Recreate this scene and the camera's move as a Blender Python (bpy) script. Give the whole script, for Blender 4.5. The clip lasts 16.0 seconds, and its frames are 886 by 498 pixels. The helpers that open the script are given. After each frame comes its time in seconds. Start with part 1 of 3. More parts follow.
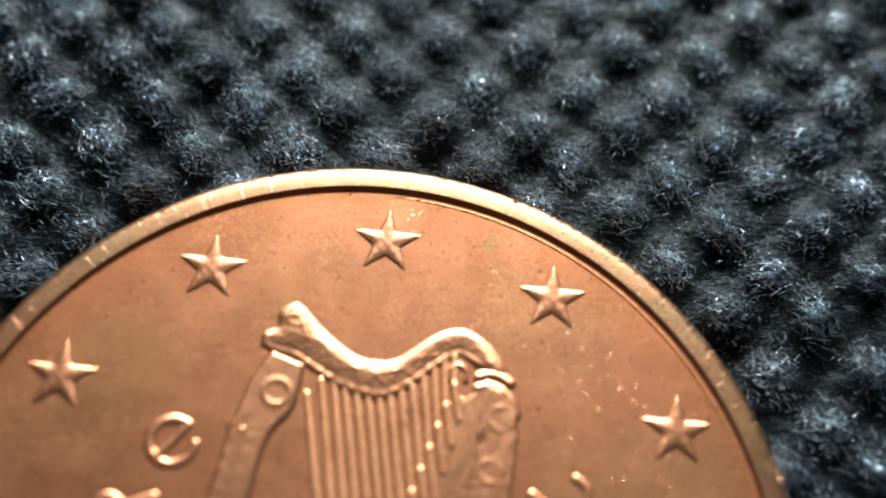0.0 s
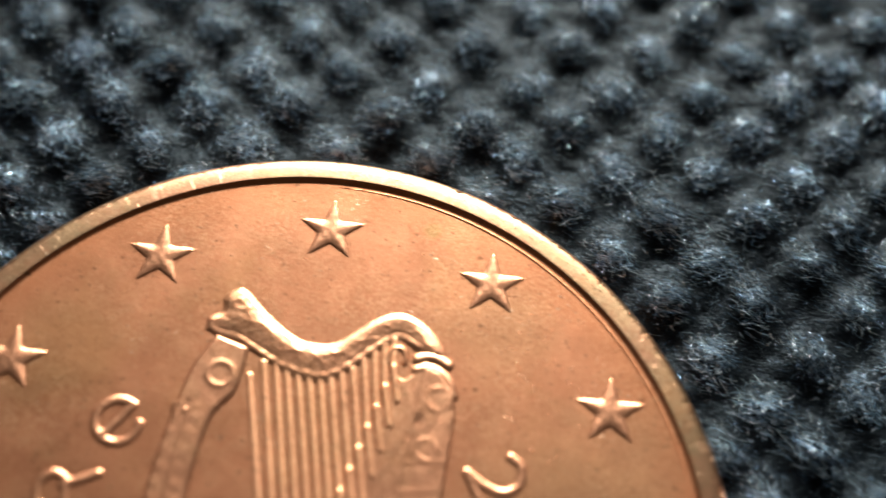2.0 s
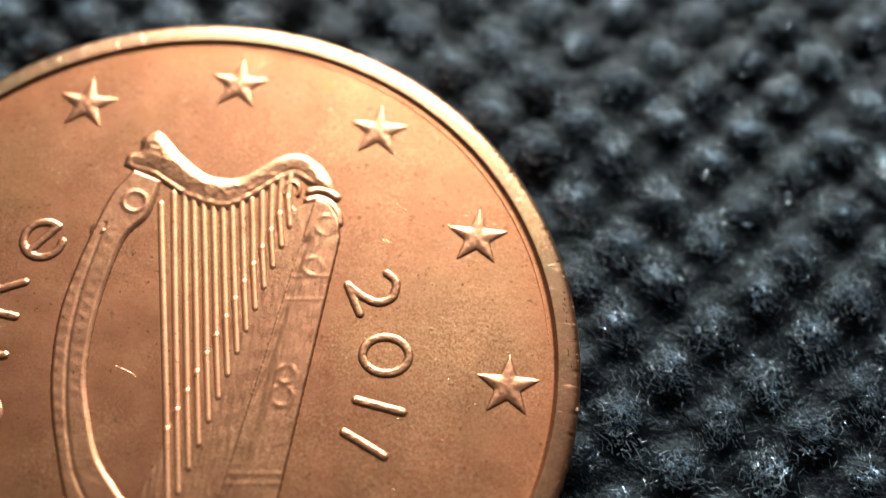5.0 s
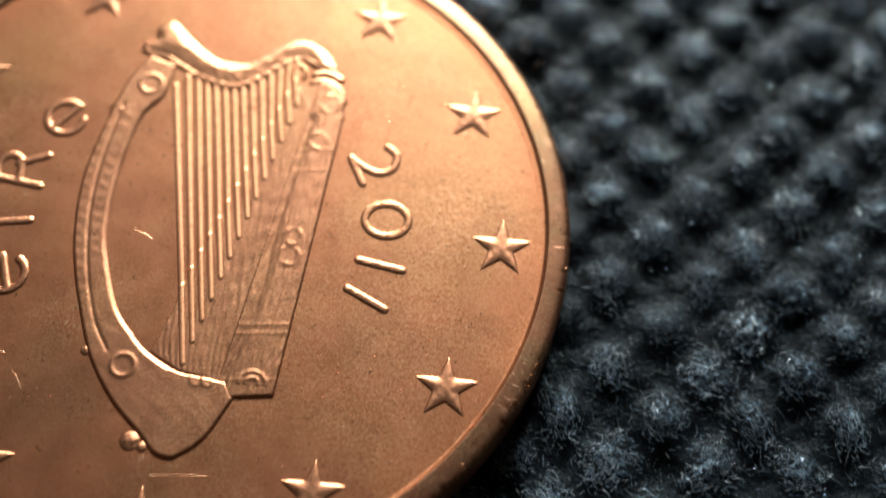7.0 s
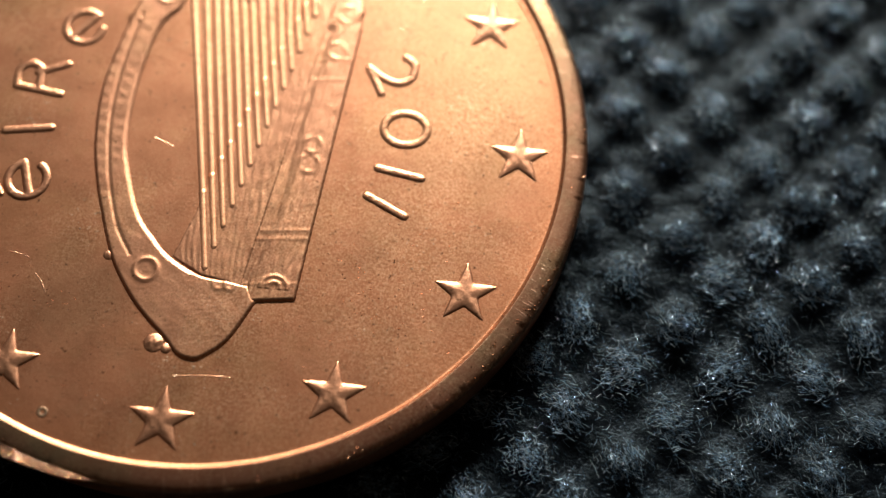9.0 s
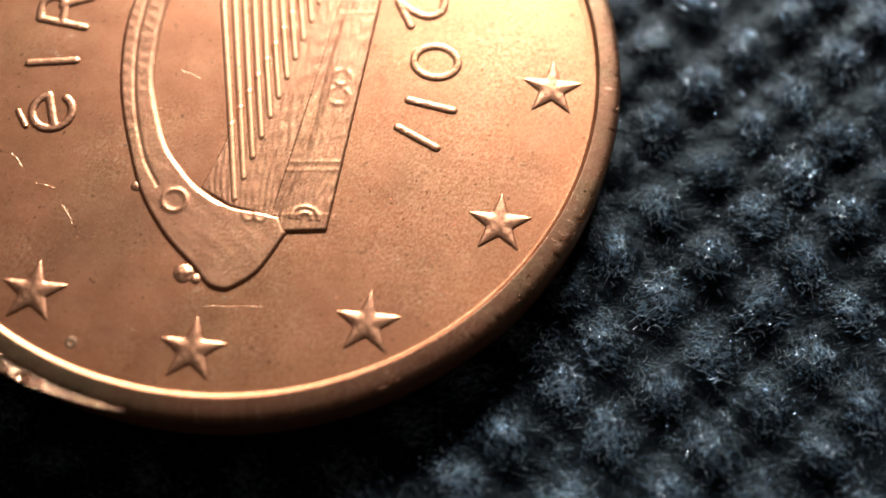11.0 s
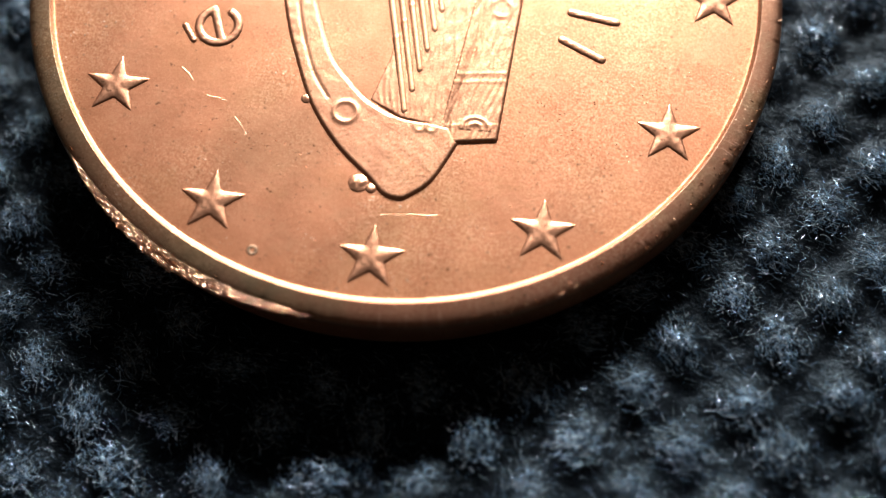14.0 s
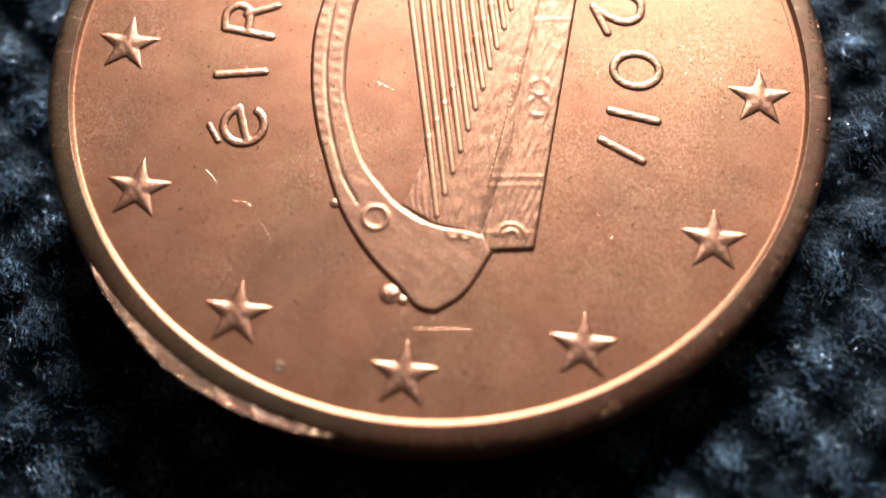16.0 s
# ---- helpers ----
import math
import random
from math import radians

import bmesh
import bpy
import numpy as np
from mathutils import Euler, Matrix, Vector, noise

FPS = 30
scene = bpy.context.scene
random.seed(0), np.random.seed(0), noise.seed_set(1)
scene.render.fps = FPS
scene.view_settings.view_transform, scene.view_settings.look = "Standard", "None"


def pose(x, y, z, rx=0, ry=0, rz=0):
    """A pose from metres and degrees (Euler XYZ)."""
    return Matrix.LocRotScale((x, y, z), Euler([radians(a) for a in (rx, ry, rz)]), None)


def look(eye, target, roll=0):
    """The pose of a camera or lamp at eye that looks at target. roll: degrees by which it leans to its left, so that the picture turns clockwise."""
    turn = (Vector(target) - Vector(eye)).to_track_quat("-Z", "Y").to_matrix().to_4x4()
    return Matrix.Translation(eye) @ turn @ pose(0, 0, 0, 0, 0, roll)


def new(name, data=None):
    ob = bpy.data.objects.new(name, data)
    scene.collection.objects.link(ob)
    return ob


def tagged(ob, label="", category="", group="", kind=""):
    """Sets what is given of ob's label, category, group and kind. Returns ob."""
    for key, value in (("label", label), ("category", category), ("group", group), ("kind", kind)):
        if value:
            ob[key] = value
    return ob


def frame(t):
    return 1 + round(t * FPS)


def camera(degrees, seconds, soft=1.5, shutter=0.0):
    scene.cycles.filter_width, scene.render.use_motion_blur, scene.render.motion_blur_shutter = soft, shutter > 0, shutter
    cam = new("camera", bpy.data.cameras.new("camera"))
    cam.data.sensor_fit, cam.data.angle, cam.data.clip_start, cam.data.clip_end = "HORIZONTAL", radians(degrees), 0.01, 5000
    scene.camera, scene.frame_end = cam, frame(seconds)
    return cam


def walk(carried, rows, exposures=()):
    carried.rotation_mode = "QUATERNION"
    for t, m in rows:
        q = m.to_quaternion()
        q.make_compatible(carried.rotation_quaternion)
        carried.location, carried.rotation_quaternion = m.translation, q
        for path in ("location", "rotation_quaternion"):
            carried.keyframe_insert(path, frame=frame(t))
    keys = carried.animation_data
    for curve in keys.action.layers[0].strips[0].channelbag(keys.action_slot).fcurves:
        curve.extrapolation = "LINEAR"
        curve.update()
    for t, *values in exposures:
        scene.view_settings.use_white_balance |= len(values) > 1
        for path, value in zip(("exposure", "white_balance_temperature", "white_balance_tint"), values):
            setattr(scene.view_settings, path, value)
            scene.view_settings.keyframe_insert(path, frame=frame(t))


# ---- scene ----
cam = camera(41.0, 16.0, soft=1.4, shutter=0.8)
# time, then millimetres and degrees
ROWS = [
    (0.0, 0.789, -2.955, 22.621, 23.98, -2.89, 4.52),
    (0.5, 1.007, -3.807, 23.748, 25.45, -2.54, 4.49),
    (1.0, 1.302, -3.832, 23.132, 25.64, -1.94, 4.65),
    (1.5, 1.356, -3.989, 23.003, 26.06, -1.88, 4.72),
    (2.0, 2.451, -3.933, 22.895, 25.59, -1.85, 4.74),
    (2.5, 3.352, -4.488, 23.454, 25.42, -2.55, 4.63),
    (3.0, 4.012, -4.803, 23.769, 25.45, -2.74, 4.55),
    (3.5, 4.288, -5.496, 24.149, 25.97, -3.13, 4.42),
    (4.0, 4.618, -6.577, 24.157, 25.44, -2.79, 4.89),
    (6.5, 6.202, -10.365, 24.455, 26.19, -0.49, 5.61),
    (7.0, 6.166, -11.480, 24.377, 26.12, -0.80, 5.51),
    (7.5, 5.881, -12.187, 24.565, 25.03, -0.98, 5.58),
    (8.0, 5.756, -12.571, 24.220, 24.32, -1.16, 5.54),
    (8.5, 5.753, -12.533, 24.308, 24.20, -1.19, 5.60),
    (9.0, 5.792, -12.494, 24.184, 23.81, -1.03, 5.64),
    (11.5, 4.399, -14.399, 23.106, 24.02, -1.56, 5.17),
    (12.0, 3.244, -14.993, 23.222, 23.04, -2.00, 5.03),
    (12.5, 2.964, -15.253, 22.779, 23.11, -1.40, 5.22),
    (13.0, 2.523, -15.180, 22.734, 22.42, -0.74, 5.50),
    (13.5, 2.359, -15.343, 23.137, 22.80, -0.06, 5.73),
    (14.0, 2.191, -15.091, 22.955, 22.03, -0.18, 5.65),
    (14.5, 2.196, -14.825, 22.961, 21.96, 0.06, 5.69),
    (15.0, 2.113, -14.126, 22.732, 21.95, 0.23, 5.75),
    (15.5, 1.984, -13.650, 22.576, 22.88, 0.95, 6.20),
    (16.0, 1.549, -12.984, 22.714, 22.79, 0.40, 5.86),
]
EXPOSURES = [(0, -0.94, 6400, 6), (1.5, -0.92, 6400, 6), (4, -0.98, 6400, 6), (6.5, -1.62, 6450, 6), (7.5, -1.66, 6450, 6), (9, -1.55, 6450, 6),
             (11.5, -1.38, 6150, 9), (13, -1.12, 6050, 9), (14.5, -1.02, 5950, 10), (15.5, -1.38, 5700, 9), (16, -1.47, 5550, 9)]
walk(cam, [(t, pose(x / 1000, y / 1000, z / 1000, rx, ry, rz)) for t, x, y, z, rx, ry, rz in ROWS], EXPOSURES)
# a close-up lens with little depth of field
cam.data.dof.use_dof = True
cam.data.dof.focus_distance = 0.0247
cam.data.dof.aperture_fstop = 43.0

# ---- light ----
world = bpy.data.worlds.new("room_light")
scene.world = world
world.use_nodes = True
world.node_tree.nodes["Background"].inputs[0].default_value = (1.0, 0.78, 0.60, 1)
world.node_tree.nodes["Background"].inputs[1].default_value = 0.075
window = bpy.data.lights.new("window", "AREA")
window.shape, window.size, window.size_y = "RECTANGLE", 0.42, 0.12
window.energy, window.color = 92.0, (1.0, 0.965, 0.92)
lamp = new("window_light", window)
lamp.matrix_world = look((0.015, 0.885, 0.455), (0, 0, 0))

# ---- measures: U is the radius of the ring of stars, Z0 the height of the coin's field ----
U = 0.008125 / 1.2200  # the ring keeps the coin 16 mm across
Z0 = 0.184
RIM_OUT, RIM_IN, RIM_TOP = 1.2310, 1.1490, 0.0088
SHIFT = (-0.006, 0.018)  # the design is struck a little off centre


# ---- materials ----
def nodes(name):
    m = bpy.data.materials.new(name)
    m.use_nodes = True
    n = m.node_tree
    return m, n, n.nodes["Principled BSDF"]


def add(n, kind, **values):
    node = n.nodes.new(kind)
    for key, value in values.items():
        node.inputs[key.replace("_", " ")].default_value = value
    return node


def noise_at(n, coord, scale, detail=4.0, rough=0.6, stretch=None):
    tex = add(n, "ShaderNodeTexNoise", Scale=scale, Detail=detail, Roughness=rough)
    if stretch:
        mp = n.nodes.new("ShaderNodeMapping")
        mp.inputs["Scale"].default_value = stretch[:3]
        mp.inputs["Rotation"].default_value = (0, 0, stretch[3])
        n.links.new(coord, mp.inputs["Vector"])
        coord = mp.outputs["Vector"]
    n.links.new(coord, tex.inputs["Vector"])
    return tex.outputs["Fac"]


def ramp(n, fac, stops):
    r = n.nodes.new("ShaderNodeValToRGB")
    e = r.color_ramp.elements
    while len(e) < len(stops):
        e.new(0.5)
    for el, (at, col) in zip(e, stops):
        el.position, el.color = at, (*col, 1) if len(col) == 3 else col
    n.links.new(fac, r.inputs["Fac"])
    return r.outputs["Color"]


def mix(n, fac, a, b, blend="MIX"):
    m = n.nodes.new("ShaderNodeMix")
    m.data_type, m.blend_type = "RGBA", blend
    for sock, v in ((m.inputs[0], fac), (m.inputs[6], a), (m.inputs[7], b)):
        if isinstance(v, (int, float)):
            sock.default_value = v
        elif isinstance(v, tuple):
            sock.default_value = (*v, 1)
        else:
            n.links.new(v, sock)
    return m.outputs[2]


def bump(n, bsdf, height, strength, distance):
    b = add(n, "ShaderNodeBump", Strength=strength, Distance=distance)
    n.links.new(height, b.inputs["Height"])
    old = bsdf.inputs["Normal"].links
    if old:
        n.links.new(old[0].from_socket, b.inputs["Normal"])
    n.links.new(b.outputs["Normal"], bsdf.inputs["Normal"])


def copper(name, clean, tarnish, rough, grit=1.0, radial=False, glitter=1.0, border=0.0, patches=()):
    """Worn struck metal: patches of tarnish, sandy grain, bright nicks and fine scratches."""
    m, n, b = nodes(name)
    co = n.nodes.new("ShaderNodeTexCoord").outputs["Object"]
    # broad stains, then mottles of a few tenths of a millimetre
    stain = noise_at(n, co, 330, 6, 0.62)
    col = mix(n, ramp(n, stain, [(0.42, (0, 0, 0)), (0.70, (0.38,) * 3)]), clean, tarnish)
    gold = noise_at(n, co, 520, 7, 0.70)
    col = mix(n, ramp(n, gold, [(0.50, (0, 0, 0)), (0.68, (0.32,) * 3)]), col, (0.70, 0.40, 0.19))
    mottle = noise_at(n, co, 1900, 6, 0.70)
    col = mix(n, ramp(n, mottle, [(0.34, (0.22,) * 3), (0.50, (0, 0, 0))]), col, (0.52, 0.205, 0.100))
    col = mix(n, ramp(n, mottle, [(0.50, (0, 0, 0)), (0.68, (0.22,) * 3)]), col, (0.86, 0.50, 0.30))
    if border:
        # the sheltered strip beside the rim keeps a redder, cleaner skin
        far = n.nodes.new("ShaderNodeVectorMath")
        far.operation = "LENGTH"
        n.links.new(co, far.inputs[0])
        wander = n.nodes.new("ShaderNodeMath")
        wander.operation = "MULTIPLY_ADD"
        n.links.new(noise_at(n, co, 600, 4, 0.6), wander.inputs[0])
        wander.inputs[1].default_value = 0.0011
        n.links.new(far.outputs["Value"], wander.inputs[2])
        band = n.nodes.new("ShaderNodeMapRange")
        band.inputs["From Min"].default_value, band.inputs["From Max"].default_value = 1.03 * U + 0.00055, 1.15 * U + 0.00055
        band.inputs["To Max"].default_value = border
        n.links.new(wander.outputs[0], band.inputs["Value"])
        col = mix(n, band.outputs["Result"], col, (0.78, 0.315, 0.165))
    sand = None
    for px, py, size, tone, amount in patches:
        # a patch with a frayed outline, for stains and for painted highlight and shade
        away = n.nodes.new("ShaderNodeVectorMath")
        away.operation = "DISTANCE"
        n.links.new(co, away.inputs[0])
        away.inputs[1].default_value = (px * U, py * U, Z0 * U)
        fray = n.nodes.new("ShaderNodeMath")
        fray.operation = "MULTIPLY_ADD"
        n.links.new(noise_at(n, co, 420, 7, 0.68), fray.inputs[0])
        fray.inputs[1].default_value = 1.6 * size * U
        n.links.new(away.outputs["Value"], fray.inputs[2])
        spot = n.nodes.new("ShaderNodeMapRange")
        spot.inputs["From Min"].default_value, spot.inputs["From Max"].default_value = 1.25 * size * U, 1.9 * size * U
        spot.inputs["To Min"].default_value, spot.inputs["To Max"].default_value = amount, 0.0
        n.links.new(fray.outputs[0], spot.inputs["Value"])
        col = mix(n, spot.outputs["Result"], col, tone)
        sand = sand or spot.outputs["Result"]
    # sandy places: grain light and dark
    grain = noise_at(n, co, 19000, 4, 0.9)
    sandy = ramp(n, noise_at(n, co, 300, 5, 0.7), [(0.44, (0.22,) * 3), (0.60, (1.0,) * 3)])
    if sand:
        # the first patch is sandy all over
        sandy = mix(n, 0.6, sandy, sand, "ADD")
    col = mix(n, mix(n, 1.0, ramp(n, grain, [(0.42, (0.50,) * 3), (0.50, (0, 0, 0))]), sandy, "MULTIPLY"), col, (0.42, 0.155, 0.070))
    col = mix(n, mix(n, 1.0, ramp(n, grain, [(0.50, (0, 0, 0)), (0.60, (0.60,) * 3)]), sandy, "MULTIPLY"), col, (0.97, 0.60, 0.38))
    grime = noise_at(n, co, 3400, 6, 0.72)
    col = mix(n, ramp(n, grime, [(0.62, (0, 0, 0)), (0.69, (0.50,) * 3)]), col, (0.26, 0.13, 0.07))
    dark = noise_at(n, co, 7500, 3, 0.6)
    col = mix(n, ramp(n, dark, [(0.65, (0, 0, 0)), (0.71, (0.75,) * 3)]), col, (0.18, 0.085, 0.05))
    # bright pin-pricks, in clusters
    prick = noise_at(n, co, 15000, 2, 0.6)
    where = ramp(n, noise_at(n, co, 650, 4, 0.65), [(0.52, (0, 0, 0)), (0.64, (1, 1, 1))])
    pricks = mix(n, 1.0, ramp(n, prick, [(0.66, (0, 0, 0)), (0.73, (1, 1, 1))]), where, "MULTIPLY")
    col = mix(n, mix(n, 1.0, pricks, (glitter,) * 3, "MULTIPLY"), col, (1.0, 0.80, 0.62))
    col = mix(n, 1.0, col, (0.80, 0.770, 0.690), "MULTIPLY")
    n.links.new(col, b.inputs["Base Color"])
    b.inputs["Metallic"].default_value = 1.0
    n.links.new(ramp(n, noise_at(n, co, 900, 5, 0.65), [(0.3, (rough - 0.008,) * 3), (0.75, (rough + 0.045,) * 3)]), b.inputs["Roughness"])
    bump(n, b, noise_at(n, co, 8000, 4, 0.75), 0.16 * grit, 0.00002)
    bump(n, b, noise_at(n, co, 700, 4, 0.6), 0.018, 0.00003)
    bump(n, b, noise_at(n, co, 1500, 3, 0.7, (1, 26, 1, 0.5)), 0.06, 0.00001)
    bump(n, b, grain, 0.30 * grit, 0.000010)
    bump(n, b, pricks, 0.25 * glitter, 0.000010)
    for turn, width in ((-0.55, 30), (0.9, 38), (2.1, 34)):
        scr = ramp(n, noise_at(n, co, 900, 2, 0.6, (1, width, 1, turn)), [(0.71, (0, 0, 0)), (0.79, (1, 1, 1))])
        bump(n, b, scr, 0.09, 0.00002)
    if radial:
        # fine marks that run across the rim
        turn = n.nodes.new("ShaderNodeTexGradient")
        turn.gradient_type = "RADIAL"
        n.links.new(co, turn.inputs["Vector"])
        far = n.nodes.new("ShaderNodeVectorMath")
        far.operation = "LENGTH"
        n.links.new(co, far.inputs[0])
        both = n.nodes.new("ShaderNodeCombineXYZ")
        n.links.new(turn.outputs["Fac"], both.inputs["X"])
        n.links.new(far.outputs["Value"], both.inputs["Y"])
        fine = noise_at(n, both.outputs["Vector"], 1.0, 3, 0.65, (420, 900, 1, 0))
        worn = ramp(n, noise_at(n, co, 380, 4, 0.65), [(0.46, (0, 0, 0)), (0.60, (1, 1, 1))])
        cuts = mix(n, 1.0, ramp(n, fine, [(0.58, (0, 0, 0)), (0.72, (0.5,) * 3)]), worn, "MULTIPLY")
        n.links.new(mix(n, cuts, mix(n, mix(n, 1.0, worn, (0.45,) * 3, "MULTIPLY"), col, (0.40, 0.155, 0.095)), (0.80, 0.45, 0.30)), b.inputs["Base Color"])
        bump(n, b, ramp(n, fine, [(0.62, (0, 0, 0)), (0.74, (1, 1, 1))]), 0.32, 0.00002)
        bump(n, b, noise_at(n, both.outputs["Vector"], 1.0, 3, 0.65, (900, 500, 1, 0)), 0.06, 0.00002)
    return m


# first patch paints a highlight's whitening into the colour; the others are stains
COPPER = copper("worn_copper", (0.75, 0.325, 0.190), (0.61, 0.250, 0.136), 0.35, glitter=0.9, border=0.8,
                patches=((0.82, 0.16, 0.36, (0.84, 0.46, 0.255), 0.60), (0.60, -0.32, 0.16, (0.56, 0.30, 0.17), 0.35), (-0.36, -0.62, 0.20, (0.50, 0.27, 0.16), 0.45), (-0.72, 0.55, 0.20, (0.66, 0.37, 0.17), 0.40),
                         (0.52, 0.72, 0.18, (0.64, 0.36, 0.20), 0.40), (-0.62, -0.32, 0.18, (0.62, 0.28, 0.14), 0.40), (0.20, -0.92, 0.14, (0.62, 0.26, 0.15), 0.35), (0.31, 1.03, 0.030, (0.46, 0.34, 0.15), 0.6)))
RELIEF = copper("rubbed_copper", (0.75, 0.358, 0.225), (0.63, 0.292, 0.172), 0.36, 1.2, glitter=0.4)
# patches redden the lower arc and put its near-side shade into the colour
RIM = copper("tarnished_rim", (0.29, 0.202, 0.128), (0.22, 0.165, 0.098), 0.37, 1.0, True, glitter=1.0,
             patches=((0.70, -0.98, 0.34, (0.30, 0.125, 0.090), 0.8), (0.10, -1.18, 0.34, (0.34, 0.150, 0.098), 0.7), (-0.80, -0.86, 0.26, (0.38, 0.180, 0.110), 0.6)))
EDGE = copper("reddish_edge", (0.70, 0.285, 0.155), (0.50, 0.215, 0.115), 0.48, 1.2, glitter=0.8)
POLISHED = copper("polished_copper", (0.90, 0.46, 0.285), (0.80, 0.385, 0.225), 0.43, 0.9, glitter=0.5)
BARE = copper("bare_copper", (0.95, 0.56, 0.38), (0.90, 0.47, 0.28), 0.24, 1.6)
STAIN = copper("dark_stain", (0.20, 0.13, 0.09), (0.12, 0.08, 0.06), 0.5)


def cloth_material(name, dark, light):
    m, n, b = nodes(name)
    co = n.nodes.new("ShaderNodeTexCoord").outputs["Object"]
    n.links.new(ramp(n, noise_at(n, co, 2500, 4, 0.7), [(0.35, dark), (0.7, light)]), b.inputs["Base Color"])
    b.inputs["Roughness"].default_value = 0.34
    b.inputs["Specular IOR Level"].default_value = 0.078
    b.inputs["Specular Tint"].default_value = (0.62, 0.86, 1.0, 1)
    bump(n, b, noise_at(n, co, 9000, 3, 0.7), 0.7, 0.00006)
    return m


def fibre_material(name, dark, mid, light, share):
    """Shiny synthetic fibre that lets some light through."""
    m, n, b = nodes(name)
    geo = n.nodes.new("ShaderNodeNewGeometry").outputs["Random Per Island"]
    # a random pale share stands in for glints on dark fibre
    col = ramp(n, geo, [(0.0, dark), (share, dark), (share + 0.15, mid), (share + 0.33, light), (1.0, tuple(min(1.6 * c, 0.95) for c in light))])
    n.links.new(col, b.inputs["Base Color"])
    b.inputs["Roughness"].default_value = 0.27
    b.inputs["Metallic"].default_value = 0.8
    b.inputs["Specular IOR Level"].default_value = 1.0
    thin = n.nodes.new("ShaderNodeBsdfTranslucent")
    n.links.new(col, thin.inputs["Color"])
    both = n.nodes.new("ShaderNodeMixShader")
    both.inputs[0].default_value = 0.12
    n.links.new(b.outputs[0], both.inputs[1])
    n.links.new(thin.outputs[0], both.inputs[2])
    n.links.new(both.outputs[0], n.nodes["Material Output"].inputs["Surface"])
    return m


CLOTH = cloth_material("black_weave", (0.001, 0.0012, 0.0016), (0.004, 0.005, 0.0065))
# tuft fibres carry glints in their colour; strays are darkened for shade between
FIBRE = fibre_material("blue_glint_fibre", (0.010, 0.018, 0.030), (0.26, 0.43, 0.62), (0.56, 0.73, 0.87), 0.46)
STRAY = fibre_material("shaded_fibre", (0.004, 0.007, 0.012), (0.15, 0.255, 0.385), (0.50, 0.69, 0.83), 0.58)


# ---- mesh helpers: everything is given in units of U above the coin's field ----
def mesh(name, verts, faces, material, smooth=True):
    me = bpy.data.meshes.new(name)
    v = np.asarray(verts, float).copy()
    v[:, 2] += Z0
    v *= U
    me.from_pydata(v.tolist(), [], faces)
    me.materials.append(material)
    if smooth:
        me.shade_smooth()
    me.update()
    return me


def part(name, me, parent, label="", kind=""):
    ob = new(name, me)
    ob.parent = parent
    return tagged(ob, label, kind=kind)


def lathe(profile, n):
    r = np.array(profile)
    ang = np.arange(n) * 2 * np.pi / n
    verts = np.concatenate([np.stack([q[0] * np.cos(ang), q[0] * np.sin(ang), np.full(n, q[1])], 1) for q in r])
    faces = []
    for k in range(len(r) - 1):
        for i in range(n):
            j = (i + 1) % n
            faces.append((k * n + i, k * n + j, (k + 1) * n + j, (k + 1) * n + i))
    return verts, faces


def curve(points, closed=False, steps=8):
    """A smooth line through points."""
    p = np.array(points, float)
    n = len(p)
    out = []
    for i in range(n if closed else n - 1):
        a, b, c, d = (p[(i + k) % n] if closed else p[min(max(i + k, 0), n - 1)] for k in (-1, 0, 1, 2))
        for s in np.arange(steps) / steps:
            out.append(0.5 * (2 * b + (c - a) * s + (2 * a - 5 * b + 4 * c - d) * s**2 + (3 * b - a - 3 * c + d) * s**3))
    if not closed:
        out.append(p[-1])
    return np.array(out)


def to_line(x, y, line, closed=False):
    """The distance to a line of points, and how far along it the nearest place lies (0 to 1)."""
    ends = np.roll(line, -1, 0) if closed else line[1:]
    starts = line if closed else line[:-1]
    best, along = np.full(x.shape, 9.0), np.zeros(x.shape)
    for k, (a, b) in enumerate(zip(starts, ends)):
        d = b - a
        s = np.clip(((x - a[0]) * d[0] + (y - a[1]) * d[1]) / max(d @ d, 1e-12), 0, 1)
        dist = np.hypot(x - a[0] - s * d[0], y - a[1] - s * d[1])
        near = dist < best
        best = np.where(near, dist, best)
        along = np.where(near, (k + s) / len(starts), along)
    return best, along


def inside(x, y, line):
    odd = np.zeros(x.shape, bool)
    for a, b in zip(line, np.roll(line, -1, 0)):
        cross = (a[1] > y) != (b[1] > y)
        odd ^= cross & (x < (b[0] - a[0]) * (y - a[1]) / (b[1] - a[1] + 1e-12) + a[0])
    return odd


def area(outline):
    """Signed distance (inside below zero) to a closed outline."""
    def f(x, y):
        d, _ = to_line(x, y, outline, True)
        return np.where(inside(x, y, outline), -d, d)
    return f


def stroke(line, half):
    def f(x, y):
        return to_line(x, y, line)[0] - half
    return f


def waves(x, y, size, seed):
    """Smooth unevenness between about -1 and 1."""
    rng = np.random.default_rng(seed)
    z = np.zeros(x.shape)
    for k in range(10):
        a, ph = rng.uniform(0, 2 * np.pi, 2)
        w = 2 * np.pi / (size * rng.uniform(0.7, 1.6))
        z += np.sin(w * (np.cos(a) * x + np.sin(a) * y) + ph)
    return z / 4


